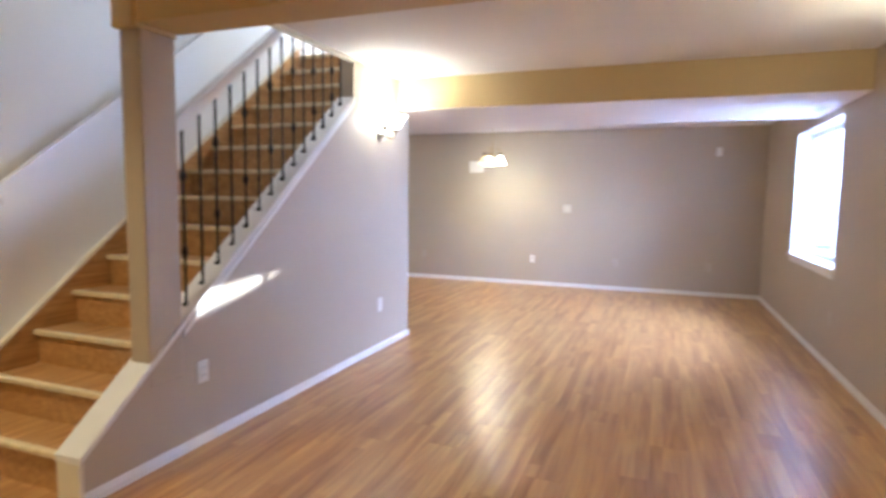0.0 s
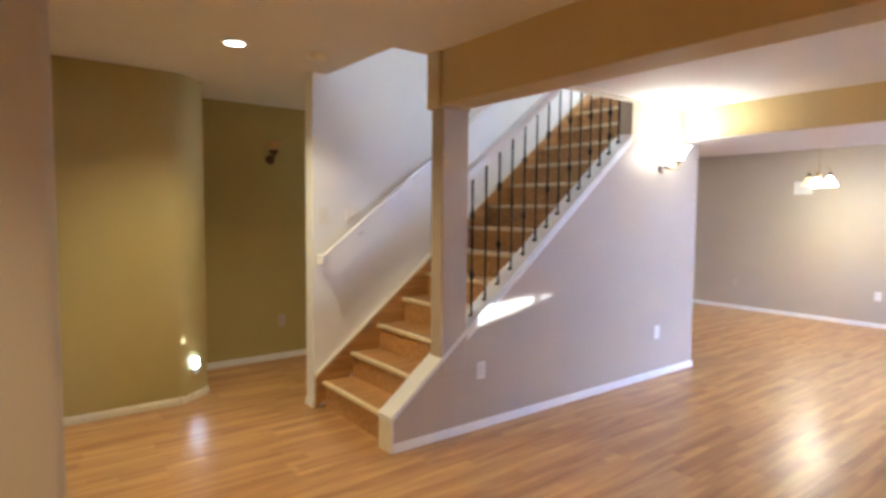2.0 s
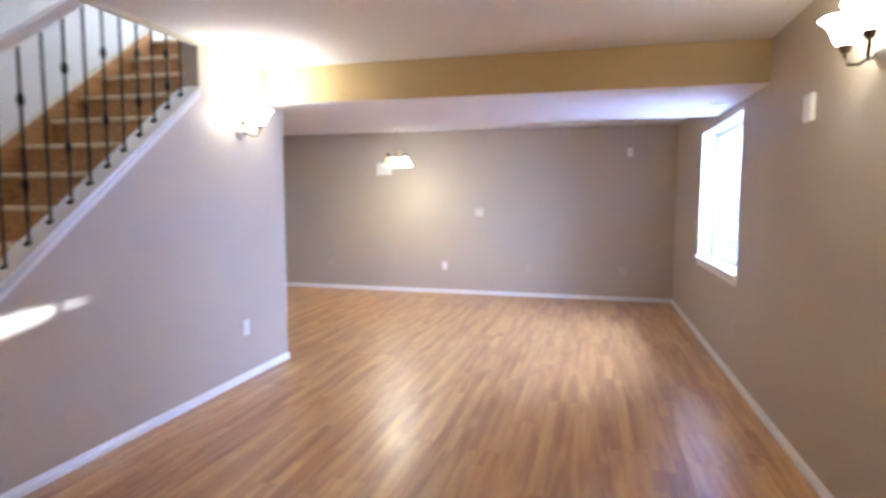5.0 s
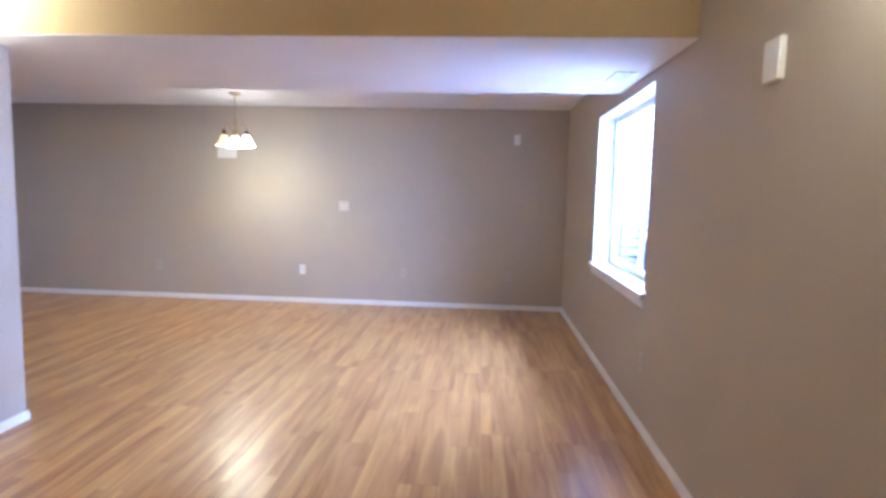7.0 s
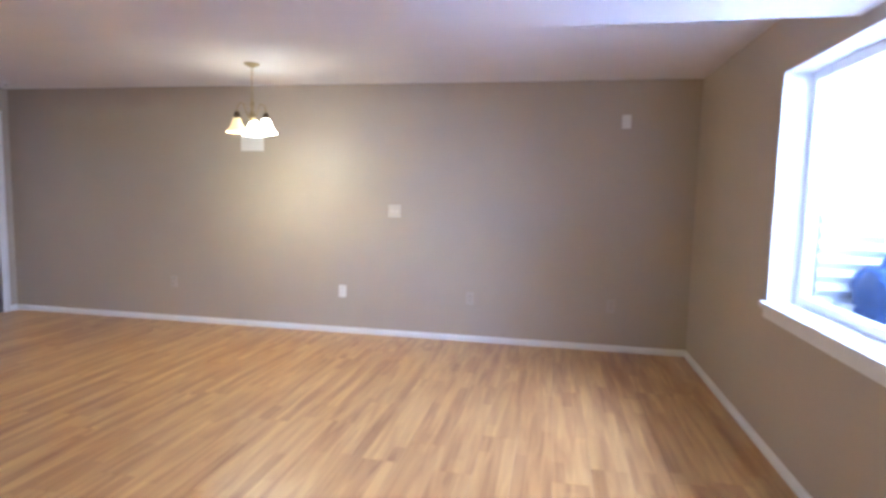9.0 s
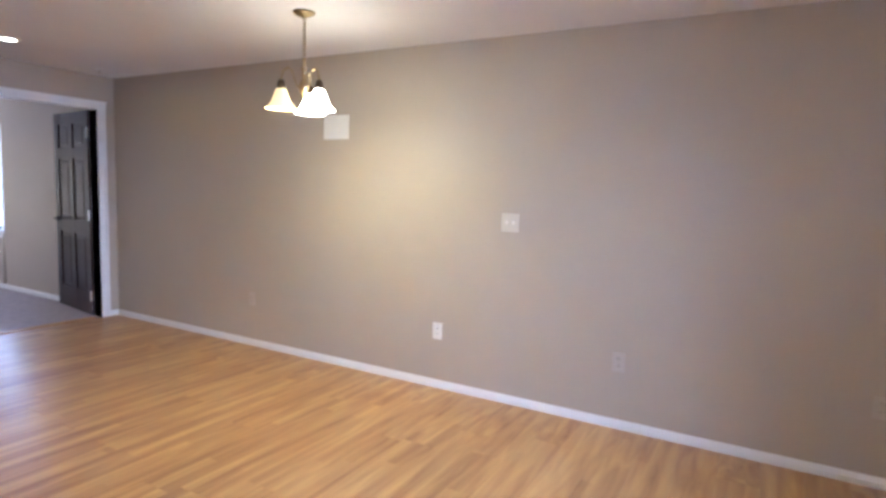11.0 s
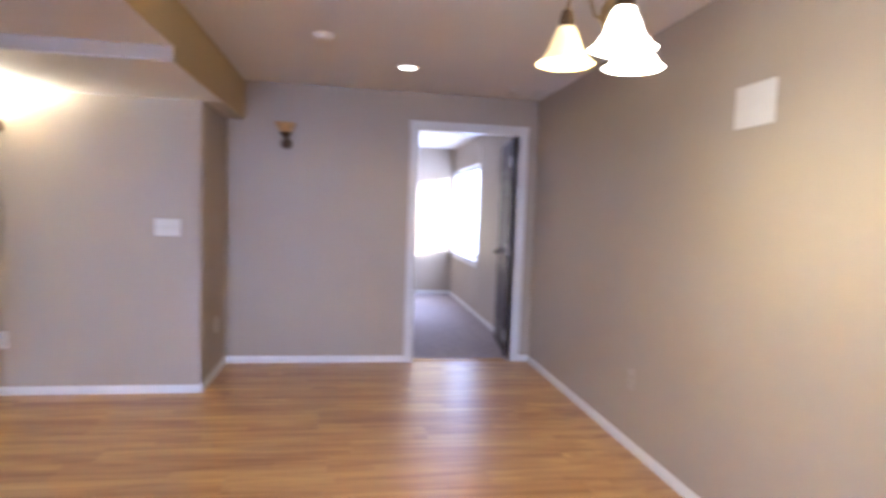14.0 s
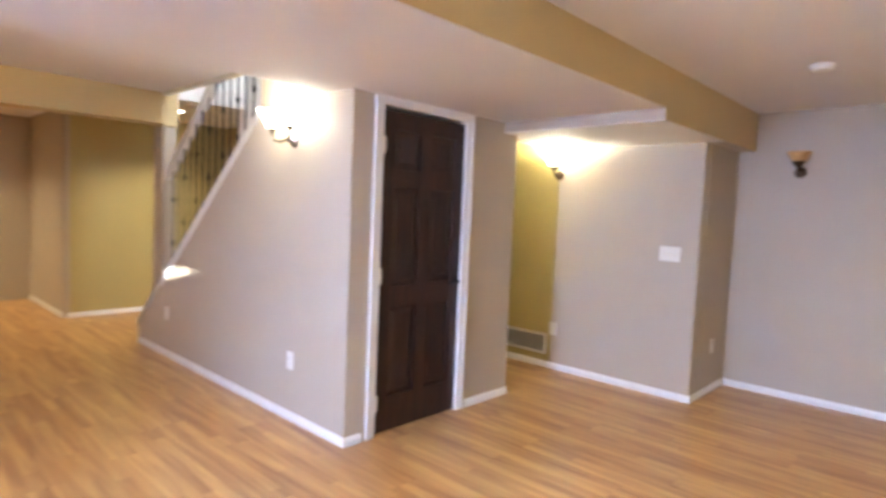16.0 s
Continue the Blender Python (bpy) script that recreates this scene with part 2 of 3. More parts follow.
# dropped soffit across the room and the beam on the column
structure("soffit", box((-1.40, YS, SOFF + 0.004), (XR + 0.05, SOFB, CEIL + 0.2)), TAN, "tan painted faces of the dropped soffit", "soffit")
structure("soffit_underside", box((-1.40, YS + 0.003, SOFF), (XR, SOFB - 0.003, SOFF + 0.004)), CEILING, "white underside of the dropped soffit", "soffit")
structure("soffit_alcove", box((XD, YS, SOFF - 0.07), (-1.40, SOFB - 0.002, CEIL + 0.2)), WALL, "greige lip where the soffit steps down over the alcove", "soffit")
structure("soffit_alcove_face", box((XD, SOFB - 0.002, SOFF - 0.07), (-1.40, SOFB + 0.001, CEIL + 0.01)), TAN, "tan face of the alcove soffit", "soffit")
structure("soffit_alcove_underside", box((XA, -0.12, SOFF - 0.074), (-1.405, SOFB - 0.004, SOFF - 0.07)), CEILING, "white underside over the alcove", "soffit")
structure("beam", box((0.0, YCOL[0] - 0.012, SOFF), (XR + 0.05, YCOL[1] + 0.02, CEIL + 0.2), 0.006), TAN, "tan painted ceiling beam resting on the column", "beam")
structure("beam_end", box((-0.13, YCOL[0] - 0.032, SOFF - 0.02), (-0.001, YCOL[1] + 0.018, CEIL + 0.2), 0.006), TAN, "tan boxed end of the beam above the column", "beam")
structure("column", box((-0.118, YCOL[0], 0.40), (0.003, YCOL[1], SOFF - 0.021), 0.008), WALL, "square painted column at the foot of the stairs", "column")

# outer walls
w = box((XR, YN - 0.15, -0.12), (XR + 0.22, WIN[0], CEIL + 0.2))
box((XR, WIN[1], -0.12), (XR + 0.22, YB + 0.15, CEIL + 0.2), 0, w)
box((XR, WIN[0], -0.12), (XR + 0.22, WIN[1], WIN[2]), 0, w)
box((XR, WIN[0], WIN[3]), (XR + 0.22, WIN[1], CEIL + 0.2), 0, w)
structure("wall_east", w, WALL, "greige painted wall with the deep window opening")
BW = (-7.36, -5.62, 0.69, 1.97)
w = box((-5.55, YB, -0.12), (XR + 0.22, YB + 0.15, CEIL + 0.2))
box((-7.6, YB, -0.12), (BW[0], YB + 0.15, CEIL + 0.2), 0, w)
box((BW[0], YB, -0.12), (BW[1], YB + 0.15, BW[2]), 0, w)
box((BW[0], YB, BW[3]), (BW[1], YB + 0.15, CEIL + 0.2), 0, w)
structure("wall_north", w, WALL, "long greige painted wall lit by the chandelier")
DR = (2.652, 3.542, 2.03)
w = box((XD - 0.12, YA - 0.0, -0.12), (XD, DR[0], CEIL + 0.2))
box((XD - 0.12, DR[1], -0.12), (XD, YB, CEIL + 0.2), 0, w)
box((XD - 0.12, DR[0], DR[2]), (XD, DR[1], CEIL + 0.2), 0, w)
structure("wall_bedroom_door", w, WALL, "greige wall with the bedroom doorway")
structure("wall_alcove", box((XD, YA - 0.12, -0.12), (XA - 0.12, YA, CEIL + 0.2)), WALL, "short greige return wall of the alcove")
structure("wall_hall", box((XA - 0.12, -0.2, -0.12), (XA, YA, CEIL + 0.2), 0.012), WALL, "greige alcove wall with a lit sconce")
structure("wall_hall_olive", box((XA - 0.12, -4.0, -0.12), (XA - 0.002, -0.2, CEIL + 0.2)), GREEN, "olive tan hallway wall")
pts = [(-1.65, YN), (-1.65, -4.15), (-1.665, -4.09), (-1.70, -4.04), (-1.80, -3.92), (-1.85, -3.89), (XA - 0.1, -3.89), (XA - 0.1, YN)]
structure("wall_olive", prism(pts, "z", -0.12, CEIL + 0.2), GREEN, "olive tan wall with a rounded corner", smooth=True)
pts = [(-1.66, YN), (-1.66, -4.96), (0.2, -4.96), (0.2, YN)]
structure("wall_corner_block", prism(pts, "z", -0.12, CEIL + 0.2), GREEN, "olive tan wall beside the entrance")
pts = [(0.2, YN), (0.2, -4.96), (0.235, -4.965), (0.255, -4.98), (0.26, -5.0), (0.26, YN)]
structure("wall_entrance", prism(pts, "z", -0.12, CEIL + 0.2), WALL, "greige wall end with a rounded corner", smooth=True)
structure("wall_south", box((-2.7, YN - 0.15, -0.12), (XR + 0.22, YN, CEIL + 0.2)), WALL, "plain greige wall behind the walk")
w = box((-7.6, 0.45, -0.12), (XD - 0.12, 0.6, CEIL + 0.1))
box((-7.6, 0.6, -0.12), (-7.45, YB, CEIL + 0.1), 0, w)
structure("wall_bedroom", w, WALL, "greige bedroom walls")

# stair block: side wall, end wall with the closet door, white stairwell wall
Y1, YE = -3.33, -1.04
pts = [(Y1, -0.12), (Y1, rail_height(Y1)), (YE, rail_height(YE)), (YE, CEILM), (YE + 0.01, CEIL + 0.3), (-0.02, CEIL + 0.3), (0.0, CEIL + 0.3), (0.0, -0.12)]
structure("wall_stair", prism(pts, "x", -0.118, 0.0), WALL, "greige wall beside the stairs with a sloping top")
CD = (-0.972, -0.224, 2.045)
w = box((CD[1] + 0.012, -0.12, -0.12), (-0.119, 0.0, CEIL + 0.1))
box((-1.575, -0.12, -0.12), (CD[0] - 0.012, 0.0, CEIL + 0.1), 0.01, w)
box((CD[0] - 0.012, -0.12, CD[2] + 0.012), (CD[1] + 0.012, 0.0, CEIL + 0.1), 0, w)
structure("wall_closet", w, WALL, "greige end wall of the stair block with the closet door")
pts = [(-3.37, -0.12), (-3.37, CEILF + 0.002), (-3.25, CEILF + 0.002), (-3.25, 5.0), (2.4, 5.0), (2.4, 2.4), (-0.12, 2.4), (-0.12, -0.12)]
structure("wall_stairwell", prism(pts, "x", XW - 0.12, XW), WHITE, "white painted wall along the stairs")
w = box((XW, -3.37, CEIL + 0.25), (1.2, -3.25, 5.0))
box((0.0, -3.25, CEIL + 0.25), (0.12, 2.4, 5.0), 0, w)
box((XW, 2.4, 2.4), (0.12, 2.5, 5.0), 0, w)
structure("wall_upstairs", w, WHITE, "white walls of the upper stairwell")
structure("ceiling_upstairs", box((XW - 0.12, -3.37, 5.0), (0.2, 2.5, 5.1)), CEILING, "white ceiling above the stairs", "ceiling")
structure("landing_floor", box((XW, -0.06, 2.38), (0.0, 2.4, 2.618)), TREAD, "wooden upper landing", "floor")
structure("ground", box((-60, YB + 0.3, -0.6), (60, 60, 0.35)), GROUND, "dry lawn outside the house", "ground")
structure("ground_base", box((-60, -60, -0.9), (60, 60, -0.62)), GROUND, "dry lawn round the house", "ground")
structure("ground_side", box((5.2, -60, -0.6), (60, YB + 0.3, 1.2)), GROUND, "dry lawn beside the house", "ground")


structure("stairwell_lip", box((-0.03, YCOL[1] + 0.02, CEILM - 0.028), (0.016, YE, CEILM + 0.03), 0.004), CREAM, "cream trim lip along the stair opening in the ceiling", "trim")


# ---- stairs ----
stairs = thing("staircase", pose(0, 0, 0), "closed wooden staircase with honey laminate treads and pale nosings", "stairs")
for i in range(14):
    y, z = NOSE + i * RUN, (i + 1) * RISE
    part("riser", box((XW + 0.022, y + 0.022, z - RISE), (-0.122, y + 0.034, z - 0.02)), TREAD, stairs)
    tread = part("tread", box((XW + 0.022, y + 0.03, z - 0.02), (-0.122, y + RUN + 0.03, z)), TREAD, stairs)
    part("nosing", box((XW + 0.022, y - 0.004, z - 0.024), (-0.122, y + 0.034, z + 0.004), 0.006), NOSING, tread, "worn brass-coloured nosing")
pts = [(-3.36, 0.0), (-3.36, 0.225), (-0.3, 0.225 + 3.06 * 0.813), (-0.3, 2.2)]
skirt = part("skirt_board", prism(pts, "x", XW + 0.001, XW + 0.02), TREAD, stairs, "brown skirt board against the white wall")
pts = [(-3.366, 0.223), (-3.366, 0.247), (-0.3, 0.247 + 3.066 * 0.813), (-0.3, 0.223 + 3.066 * 0.813)]
part("skirt_cap", prism(pts, "x", XW + 0.0005, XW + 0.028), CREAM, skirt, "thin cream moulding on the skirt board")
ya, yb = YCOL[1] + 0.001, YE - 0.003
pts = [(ya, rail_height(ya) - 0.035), (ya, rail_height(ya) - 0.001), (yb, rail_height(yb) - 0.001), (yb, rail_height(yb) - 0.035)]
part("stringer_band", prism(pts, "x", 0.0006, 0.012), TRIM, stairs, "white sloping band under the balusters")
pts = [(Y1 - 0.02, rail_height(Y1) - 0.0), (Y1 - 0.02, rail_height(Y1) + 0.03), (YE - 0.002, rail_height(YE) + 0.03), (YE - 0.002, rail_height(YE) + 0.002)]
cap = part("stringer_cap", prism(pts, "x", -0.135, 0.014), TRIM, stairs, "white sloping cap on the low wall")
part("end_cap", box((-0.13, Y1 - 0.02, 0.0), (0.01, Y1 - 0.001, rail_height(Y1)), 0.003), CREAM, stairs, "cream end board at the stair foot")

balustrade = thing("stair_balustrade", pose(0, 0, 0), "white sloping handrail on black iron balusters", "railing")
RAILH = 0.93
ya = YCOL[1]
yb = (CEILM - RAILH - 0.02 - 0.205) / 0.815 - 3.308
za, zb = rail_height(ya) + RAILH + 0.02, rail_height(yb) + RAILH + 0.02
pts = [(ya, za), (ya, za + 0.075), (yb - 0.08, CEILM), (yb, CEILM)]
part("handrail", prism(pts, "x", -0.09, -0.03), TRIM, balustrade, "white painted handrail")
k = 0
y = ya + 0.09
while y < YE - 0.03:
    z0, z1 = rail_height(y) + 0.03, min(rail_height(y) + RAILH + 0.03, CEILM)
    bm = tube([(-0.06, y, z0), (-0.06, y, z1)], 0.0075, 6)
    if k % 2 == 0:
        for f in (0.3, 0.72):
            zc = z0 + (z1 - z0) * f
            lathe([(0.007, -0.035), (0.014, -0.018), (0.018, 0), (0.014, 0.018), (0.007, 0.035)], 8, bm, (-0.06, y, zc))
    baluster = part("baluster", bm, IRON, balustrade)
    part("baluster_shoe", box((-0.075, y - 0.015, z0 - 0.012), (-0.045, y + 0.015, z0 + 0.016), 0.003), IRON, baluster)
    y += 0.119
    k += 1

wall_rail = thing("wall_handrail", pose(0, 0, 0), "white wall-mounted handrail along the stairs", "handrail")
ya, yb = -3.32, -0.6
za, zb = 1.09, 1.09 + (yb - ya) * 0.79
pts = [(ya, za - 0.035), (ya, za + 0.03), (yb, zb + 0.03), (yb, zb - 0.035)]
part("rail", prism(pts, "x", XW + 0.05, XW + 0.09), TRIM, wall_rail)
part("rail_return", box((XW + 0.002, ya - 0.02, za - 0.035), (XW + 0.09, ya + 0.018, za + 0.03), 0.004), TRIM, wall_rail)
for y in (-3.0, -2.0, -1.0):
    z = za + (y - ya) * 0.79
    bm = tube([(XW + 0.003, y, z - 0.08), (XW + 0.05, y, z - 0.08), (XW + 0.07, y, z - 0.03)], 0.006, 6)
    part("bracket", bm, NICKEL, wall_rail, "small metal bracket")


# ---- baseboards ----
def baseboard(a, b, normal, mat=None, h=0.054):
    """A moulded board on the wall from a to b, standing out along normal."""
    a, b, nrm = Vector((*a, 0)), Vector((*b, 0)), Vector((*normal, 0))
    bm = bmesh.new()
    prof = [(0.0, 0.0), (0.013, 0.0), (0.013, h - 0.025), (0.009, h - 0.015), (0.007, h - 0.004), (0.004, h), (0.0, h)]
    rings = [[bm.verts.new(p + nrm * (o + 0.0005) + Vector((0, 0, z))) for o, z in prof] for p in (a, b)]
    bm.faces.new(rings[0]), bm.faces.new(rings[1])
    for i in range(len(prof)):
        j = (i + 1) % len(prof)
        bm.faces.new((rings[0][i], rings[0][j], rings[1][j], rings[1][i]))
    return structure("baseboard", bm, mat or TRIM, "white moulded baseboard along the wall", "baseboard")


baseboard((0, Y1), (0, 0.0), (1, 0))
baseboard((0.013, 0), (-0.125, 0), (0, 1))
baseboard((-1.075, 0), (-1.575, 0), (0, 1))
baseboard((-1.575, 0), (-1.575, -0.12), (-1, 0))
baseboard((XR, YN), (XR, YB), (-1, 0))
baseboard((XD, YB), (XR, YB), (0, -1))
baseboard((XD, YA), (XD, 2.577), (1, 0))
baseboard((XD, 3.617), (XD, YB), (1, 0))
baseboard((XA, YA), (XD, YA), (0, 1))
baseboard((XA, -3.83), (XA, YA + 0.013), (1, 0))
baseboard((-1.65, -4.96), (-1.65, -4.13), (1, 0), CREAM)
baseboard((-1.652, -4.13), (-1.702, -4.04), (0.91, 0.41), CREAM)
baseboard((-1.702, -4.04), (-1.802, -3.92), (0.77, 0.64), CREAM)
baseboard((-1.802, -3.92), (-1.85, -3.89), (0.51, 0.86), CREAM)
baseboard((-1.85, -3.89), (XA, -3.89), (0, 1), CREAM)
baseboard((-1.65, -4.96), (0.23, -4.96), (0, 1))
baseboard((0.26, -5.0), (0.26, YN), (1, 0))
baseboard((-7.45, YB), (XD - 0.12, YB), (0, -1))
baseboard((-7.45, 0.6), (-7.45, YB), (1, 0))
baseboard((XW - 0.003, -3.371), (XW - 0.12, -3.371), (0, -1))
baseboard((XW - 0.12, -0.2), (XW - 0.12, -3.37), (-1, 0))


# ---- doors ----
def panel_door(name, label, width=0.77, height=2.015, lever_side=1):
    """A six-panel leaf, hinged at x = 0, in the plane y = 0, its face towards +y."""
    d = thing(name, pose(0, 0, 0), label, "door")
    t, st = 0.036, 0.11
    rows = [(0.23, 0.80), (0.94, 1.55), (1.66, 1.90)]
    mid = width / 2
    bm = box((0.003, -t, 0.008), (st, 0, height), 0.002)
    box((width - st, -t, 0.008), (width - 0.003, 0, height), 0.002, bm)
    box((mid - 0.05, -t, 0.03), (mid + 0.05, 0, height - 0.02), 0, bm)
    last = 0.008
    for z0, z1 in rows + [(height, height)]:
        box((st, -t + 0.0005, last), (width - st, -0.0005, z0), 0.002, bm)
        last = z1
    part("leaf_frame", bm, DOORWOOD, d)
    for z0, z1 in rows:
        for x0, x1 in ((st, mid - 0.05), (mid + 0.05, width - st)):
            bm = box((x0, -t + 0.012, z0), (x1, -0.014, z1))
            for s in (-0.004, -t + 0.004):
                inner, outer = 0.045, 0.012
                ys = -0.014 if s > -0.01 else -t + 0.012
                v = [bm.verts.new(c) for c in ((x0 + outer, ys, z0 + outer), (x1 - outer, ys, z0 + outer), (x1 - outer, ys, z1 - outer), (x0 + outer, ys, z1 - outer),
                                               (x0 + inner, s, z0 + inner), (x1 - inner, s, z0 + inner), (x1 - inner, s, z1 - inner), (x0 + inner, s, z1 - inner))]
                bm.faces.new(v[4:])
                for i in range(4):
                    bm.faces.new((v[i], v[(i + 1) % 4], v[4 + (i + 1) % 4], v[4 + i]))
            part("panel", bm, DOORWOOD, d)
    hx = width - 0.06
    for s in (1, -1):
        y0 = 0.0 if s > 0 else -t
        bm = bmesh.new()
        lathe([(0.0, 0.0), (0.03, 0.0), (0.03, 0.008), (0.012, 0.012), (0.011, 0.04), (0.0, 0.04)], 16, bm)
        for v in bm.verts:
            v.co = Vector((hx + v.co.x, y0 + s * v.co.z, 0.93 + v.co.y))
        tube([(hx, y0 + s * 0.042, 0.93), (hx - 0.05, y0 + s * 0.046, 0.932), (hx - 0.11, y0 + s * 0.042, 0.926)], 0.009, 8, bm)
        part("lever_handle", bm, IRON, d, "black metal lever handle", True)
    for z in (0.2, 1.0, 1.8):
        bm = tube([(0.0, 0.006, z - 0.05), (0.0, 0.006, z + 0.05)], 0.008, 8)
        box((0.001, -0.004, z - 0.05), (0.035, 0.002, z + 0.05), 0, bm)
        part("hinge", bm, PLASTIC, d, "pale painted hinge")
    return d


closet = panel_door("closet_door", "closed dark-stained six-panel wooden closet door")
closet.matrix_world = pose(CD[1] - 0.001, -0.012, 0.0, 0, 0, 180) @ Matrix.Diagonal((1, -1, 1, 1))
bedroom_door = panel_door("bedroom_door", "open dark-stained six-panel wooden door into the bedroom", 0.85)
bedroom_door.matrix_world = pose(XD - 0.13, DR[1] - 0.02, 0.0, 0, 0, 172)


def casing(name, label, w0, w1, top, m, width=0.075):
    """Door trim in the plane y = 0, from w0 to w1 along x, facing +y, with its jamb lining."""
    d = thing(name, m, label, "door frame")
    d["kind"] = "structure"
    for s, x in ((-1, w0), (1, w1)):
        a, b = (x - width, x) if s < 0 else (x, x + width)
        bm = box((a, 0.0005, 0.0), (b, 0.014, top), 0.003)
        box((a if s < 0 else b - 0.02, 0.012, 0.0), (a + 0.02 if s < 0 else b, 0.02, top), 0.002, bm)
        part("casing", bm, TRIM, d)
        part("jamb", box((x - 0.012 if s < 0 else x, -0.12, 0.0), (x if s < 0 else x + 0.012, 0.001, top)), TRIM, d)
    bm = box((w0 - width - 0.004, 0.0005, top), (w1 + width + 0.004, 0.016, top + width), 0.003)
    box((w0 - width - 0.008, 0.012, top + width - 0.02), (w1 + width + 0.008, 0.024, top + width + 0.002), 0.003, bm)
    part("head_casing", bm, TRIM, d)
    part("head_jamb", box((w0 - 0.012, -0.12, top), (w1 + 0.012, 0.001, top + 0.012)), TRIM, d)
    return d


casing("door_frame_closet", "white moulded casing round the closet door", CD[0], CD[1], CD[2] - 0.01, pose(0, 0, 0), 0.07)
casing("door_frame_bedroom", "white moulded casing round the bedroom doorway", -DR[1], -DR[0], DR[2] - 0.012, pose(XD, 0, 0, 0, 0, -90))


# ---- windows ----
def window(name, label, m, width, height, depth, mullions=1):
    """A window set back in its opening: x along the wall, y outwards, z up from the sill."""
    d = thing(name, m, label, "window")
    d["kind"] = "structure"
    t = 0.004
    part("reveal", box((0, 0, height - t), (width, depth, height)), WHITE, d, "white reveal of the opening")
    part("reveal", box((0, 0, 0), (t, depth, height - t)), WHITE, d)
    part("reveal", box((width - t, 0, 0), (width, depth, height - t)), WHITE, d)
    part("sill", box((-0.04, -0.03, -0.02), (width + 0.04, depth, 0.012), 0.004), TRIM, d, "white projecting window sill")
    part("apron", box((-0.02, -0.012, -0.075), (width + 0.02, -0.0005, -0.021), 0.003), TRIM, d)
    f, y0, y1 = 0.05, depth - 0.06, depth - 0.005
    for lo, hi in (((t, y0, 0.012), (width - t, y1, 0.012 + f)), ((t, y0, height - t - f), (width - t, y1, height - t)),
                   ((t, y0, 0.012 + f), (t + f, y1, height - t - f)), ((width - t - f, y0, 0.012 + f), (width - t, y1, height - t - f))):
        part("frame", box(lo, hi, 0.004), VINYL, d, "white vinyl frame")
    xs = [t + f + (width - 2 * (t + f)) * i / (mullions + 1) for i in range(mullions + 2)]
    xs[1] += 0.07
    for x in xs[1:-1]:
        part("mullion", box((x - 0.018, y0 + 0.012, 0.012 + f), (x + 0.018, y1 - 0.012, height - t - f), 0.004), VINYL, d)
    for a, b in zip(xs, xs[1:]):
        g = part("pane", box((a, y0 + 0.025, 0.012 + f), (b, y0 + 0.029, height - t - f)), GLASS, d, "clear glass pane")
        g.visible_shadow = False
    return d


window("window_1", "white basement window in a deep white reveal", pose(XR, WIN[1], WIN[2], 0, 0, -90), WIN[1] - WIN[0], WIN[3] - WIN[2], 0.2)
window("window_2", "white bedroom window glaring with daylight", pose(BW[0], YB, BW[2]), BW[1] - BW[0], BW[3] - BW[2], 0.13)

# window well: a curved wall of corrugated steel, open to the sky
well = thing("window_well", pose(XR + 0.24, 1.02, 0), "curved white corrugated steel window well", "window well")


def curved_sheet(low, high, r, wave, pitch):
    """low and high: the sheet's lower and upper edge, by the angle round the well."""
    bm = bmesh.new()
    nz, grid = 70, []
    for i in range(nz + 1):
        row = []
        for k in range(49):
            a = math.pi * k / 48
            z = low(a) + (high(a) - low(a)) * i / nz
            q = r + wave * math.sin(2 * math.pi * z / pitch)
            row.append(bm.verts.new((q * math.sin(a), -q * 1.1 * math.cos(a), z)))
        grid.append(row)
    for g0, g1 in zip(grid, grid[1:]):
        for k in range(48):
            bm.faces.new((g0[k], g0[k + 1], g1[k + 1], g1[k]))
    return bm


def ramp_up(a, a0, a1):
    return min(1.0, max(0.0, (a - a0) / (a1 - a0)))


# rim height is shaped so the sun falls indoors as a tapering streak
part("well_wall", curved_sheet(lambda a: 0.4, lambda a: 1.585 + 0.11 * ramp_up(a, 1.7, 2.4), 0.86, 0.014, 0.075), STEEL, well, smooth=True)
# upper sheet and its posts are added to cut off the sun above the gap
part("sun_mask_sheet", curved_sheet(lambda a: 1.735 - 0.05 * ramp_up(a, 2.25, 2.6), lambda a: 2.5, 0.88, 0.014, 0.075), STEEL, well, "corrugated sheet added to mask the sun", True)
for a in (0.35, 0.8, 2.75):
    p = Vector((0.905 * math.sin(a), -0.995 * math.cos(a), 0))
    part("mask_post", tube([p + Vector((0, 0, 1.5)), p + Vector((0, 0, 2.5))], 0.012, 6), STEEL, well)
tagged(link("well_gravel", box((XR + 0.22, -0.0, 0.3), (XR + 1.15, 2.1, 0.62)), GRAVEL), "pale gravel at the bottom of the window well", "gravel", kind="stuff")
bag = bmesh.new()
bmesh.ops.create_icosphere(bag, subdivisions=4, radius=1)
for v in bag.verts:
    q = 1 + 0.35 * noise.noise(v.co * 1.7) + 0.12 * noise.noise(v.co * 4)
    v.co = Vector((v.co.x * 0.13 * q, v.co.y * 0.25 * q, max(-0.22, v.co.z * 0.25 * q)))
bag = tagged(link("plastic_bag", bag, NAVY, smooth=True), "crumpled dark blue plastic bag in the window well", "bag")
bag.location = (XR + 0.5, 1.78, 0.84)
bucket = thing("bucket", pose(XR + 0.4, 1.9, 0.62), "small white plastic bucket on the gravel", "bucket")
part("pail", lathe([(0.0, 0.0), (0.07, 0.0), (0.09, 0.2), (0.096, 0.2), (0.096, 0.21), (0.085, 0.21), (0.066, 0.01), (0.0, 0.01)], 20), VINYL, bucket, smooth=True)
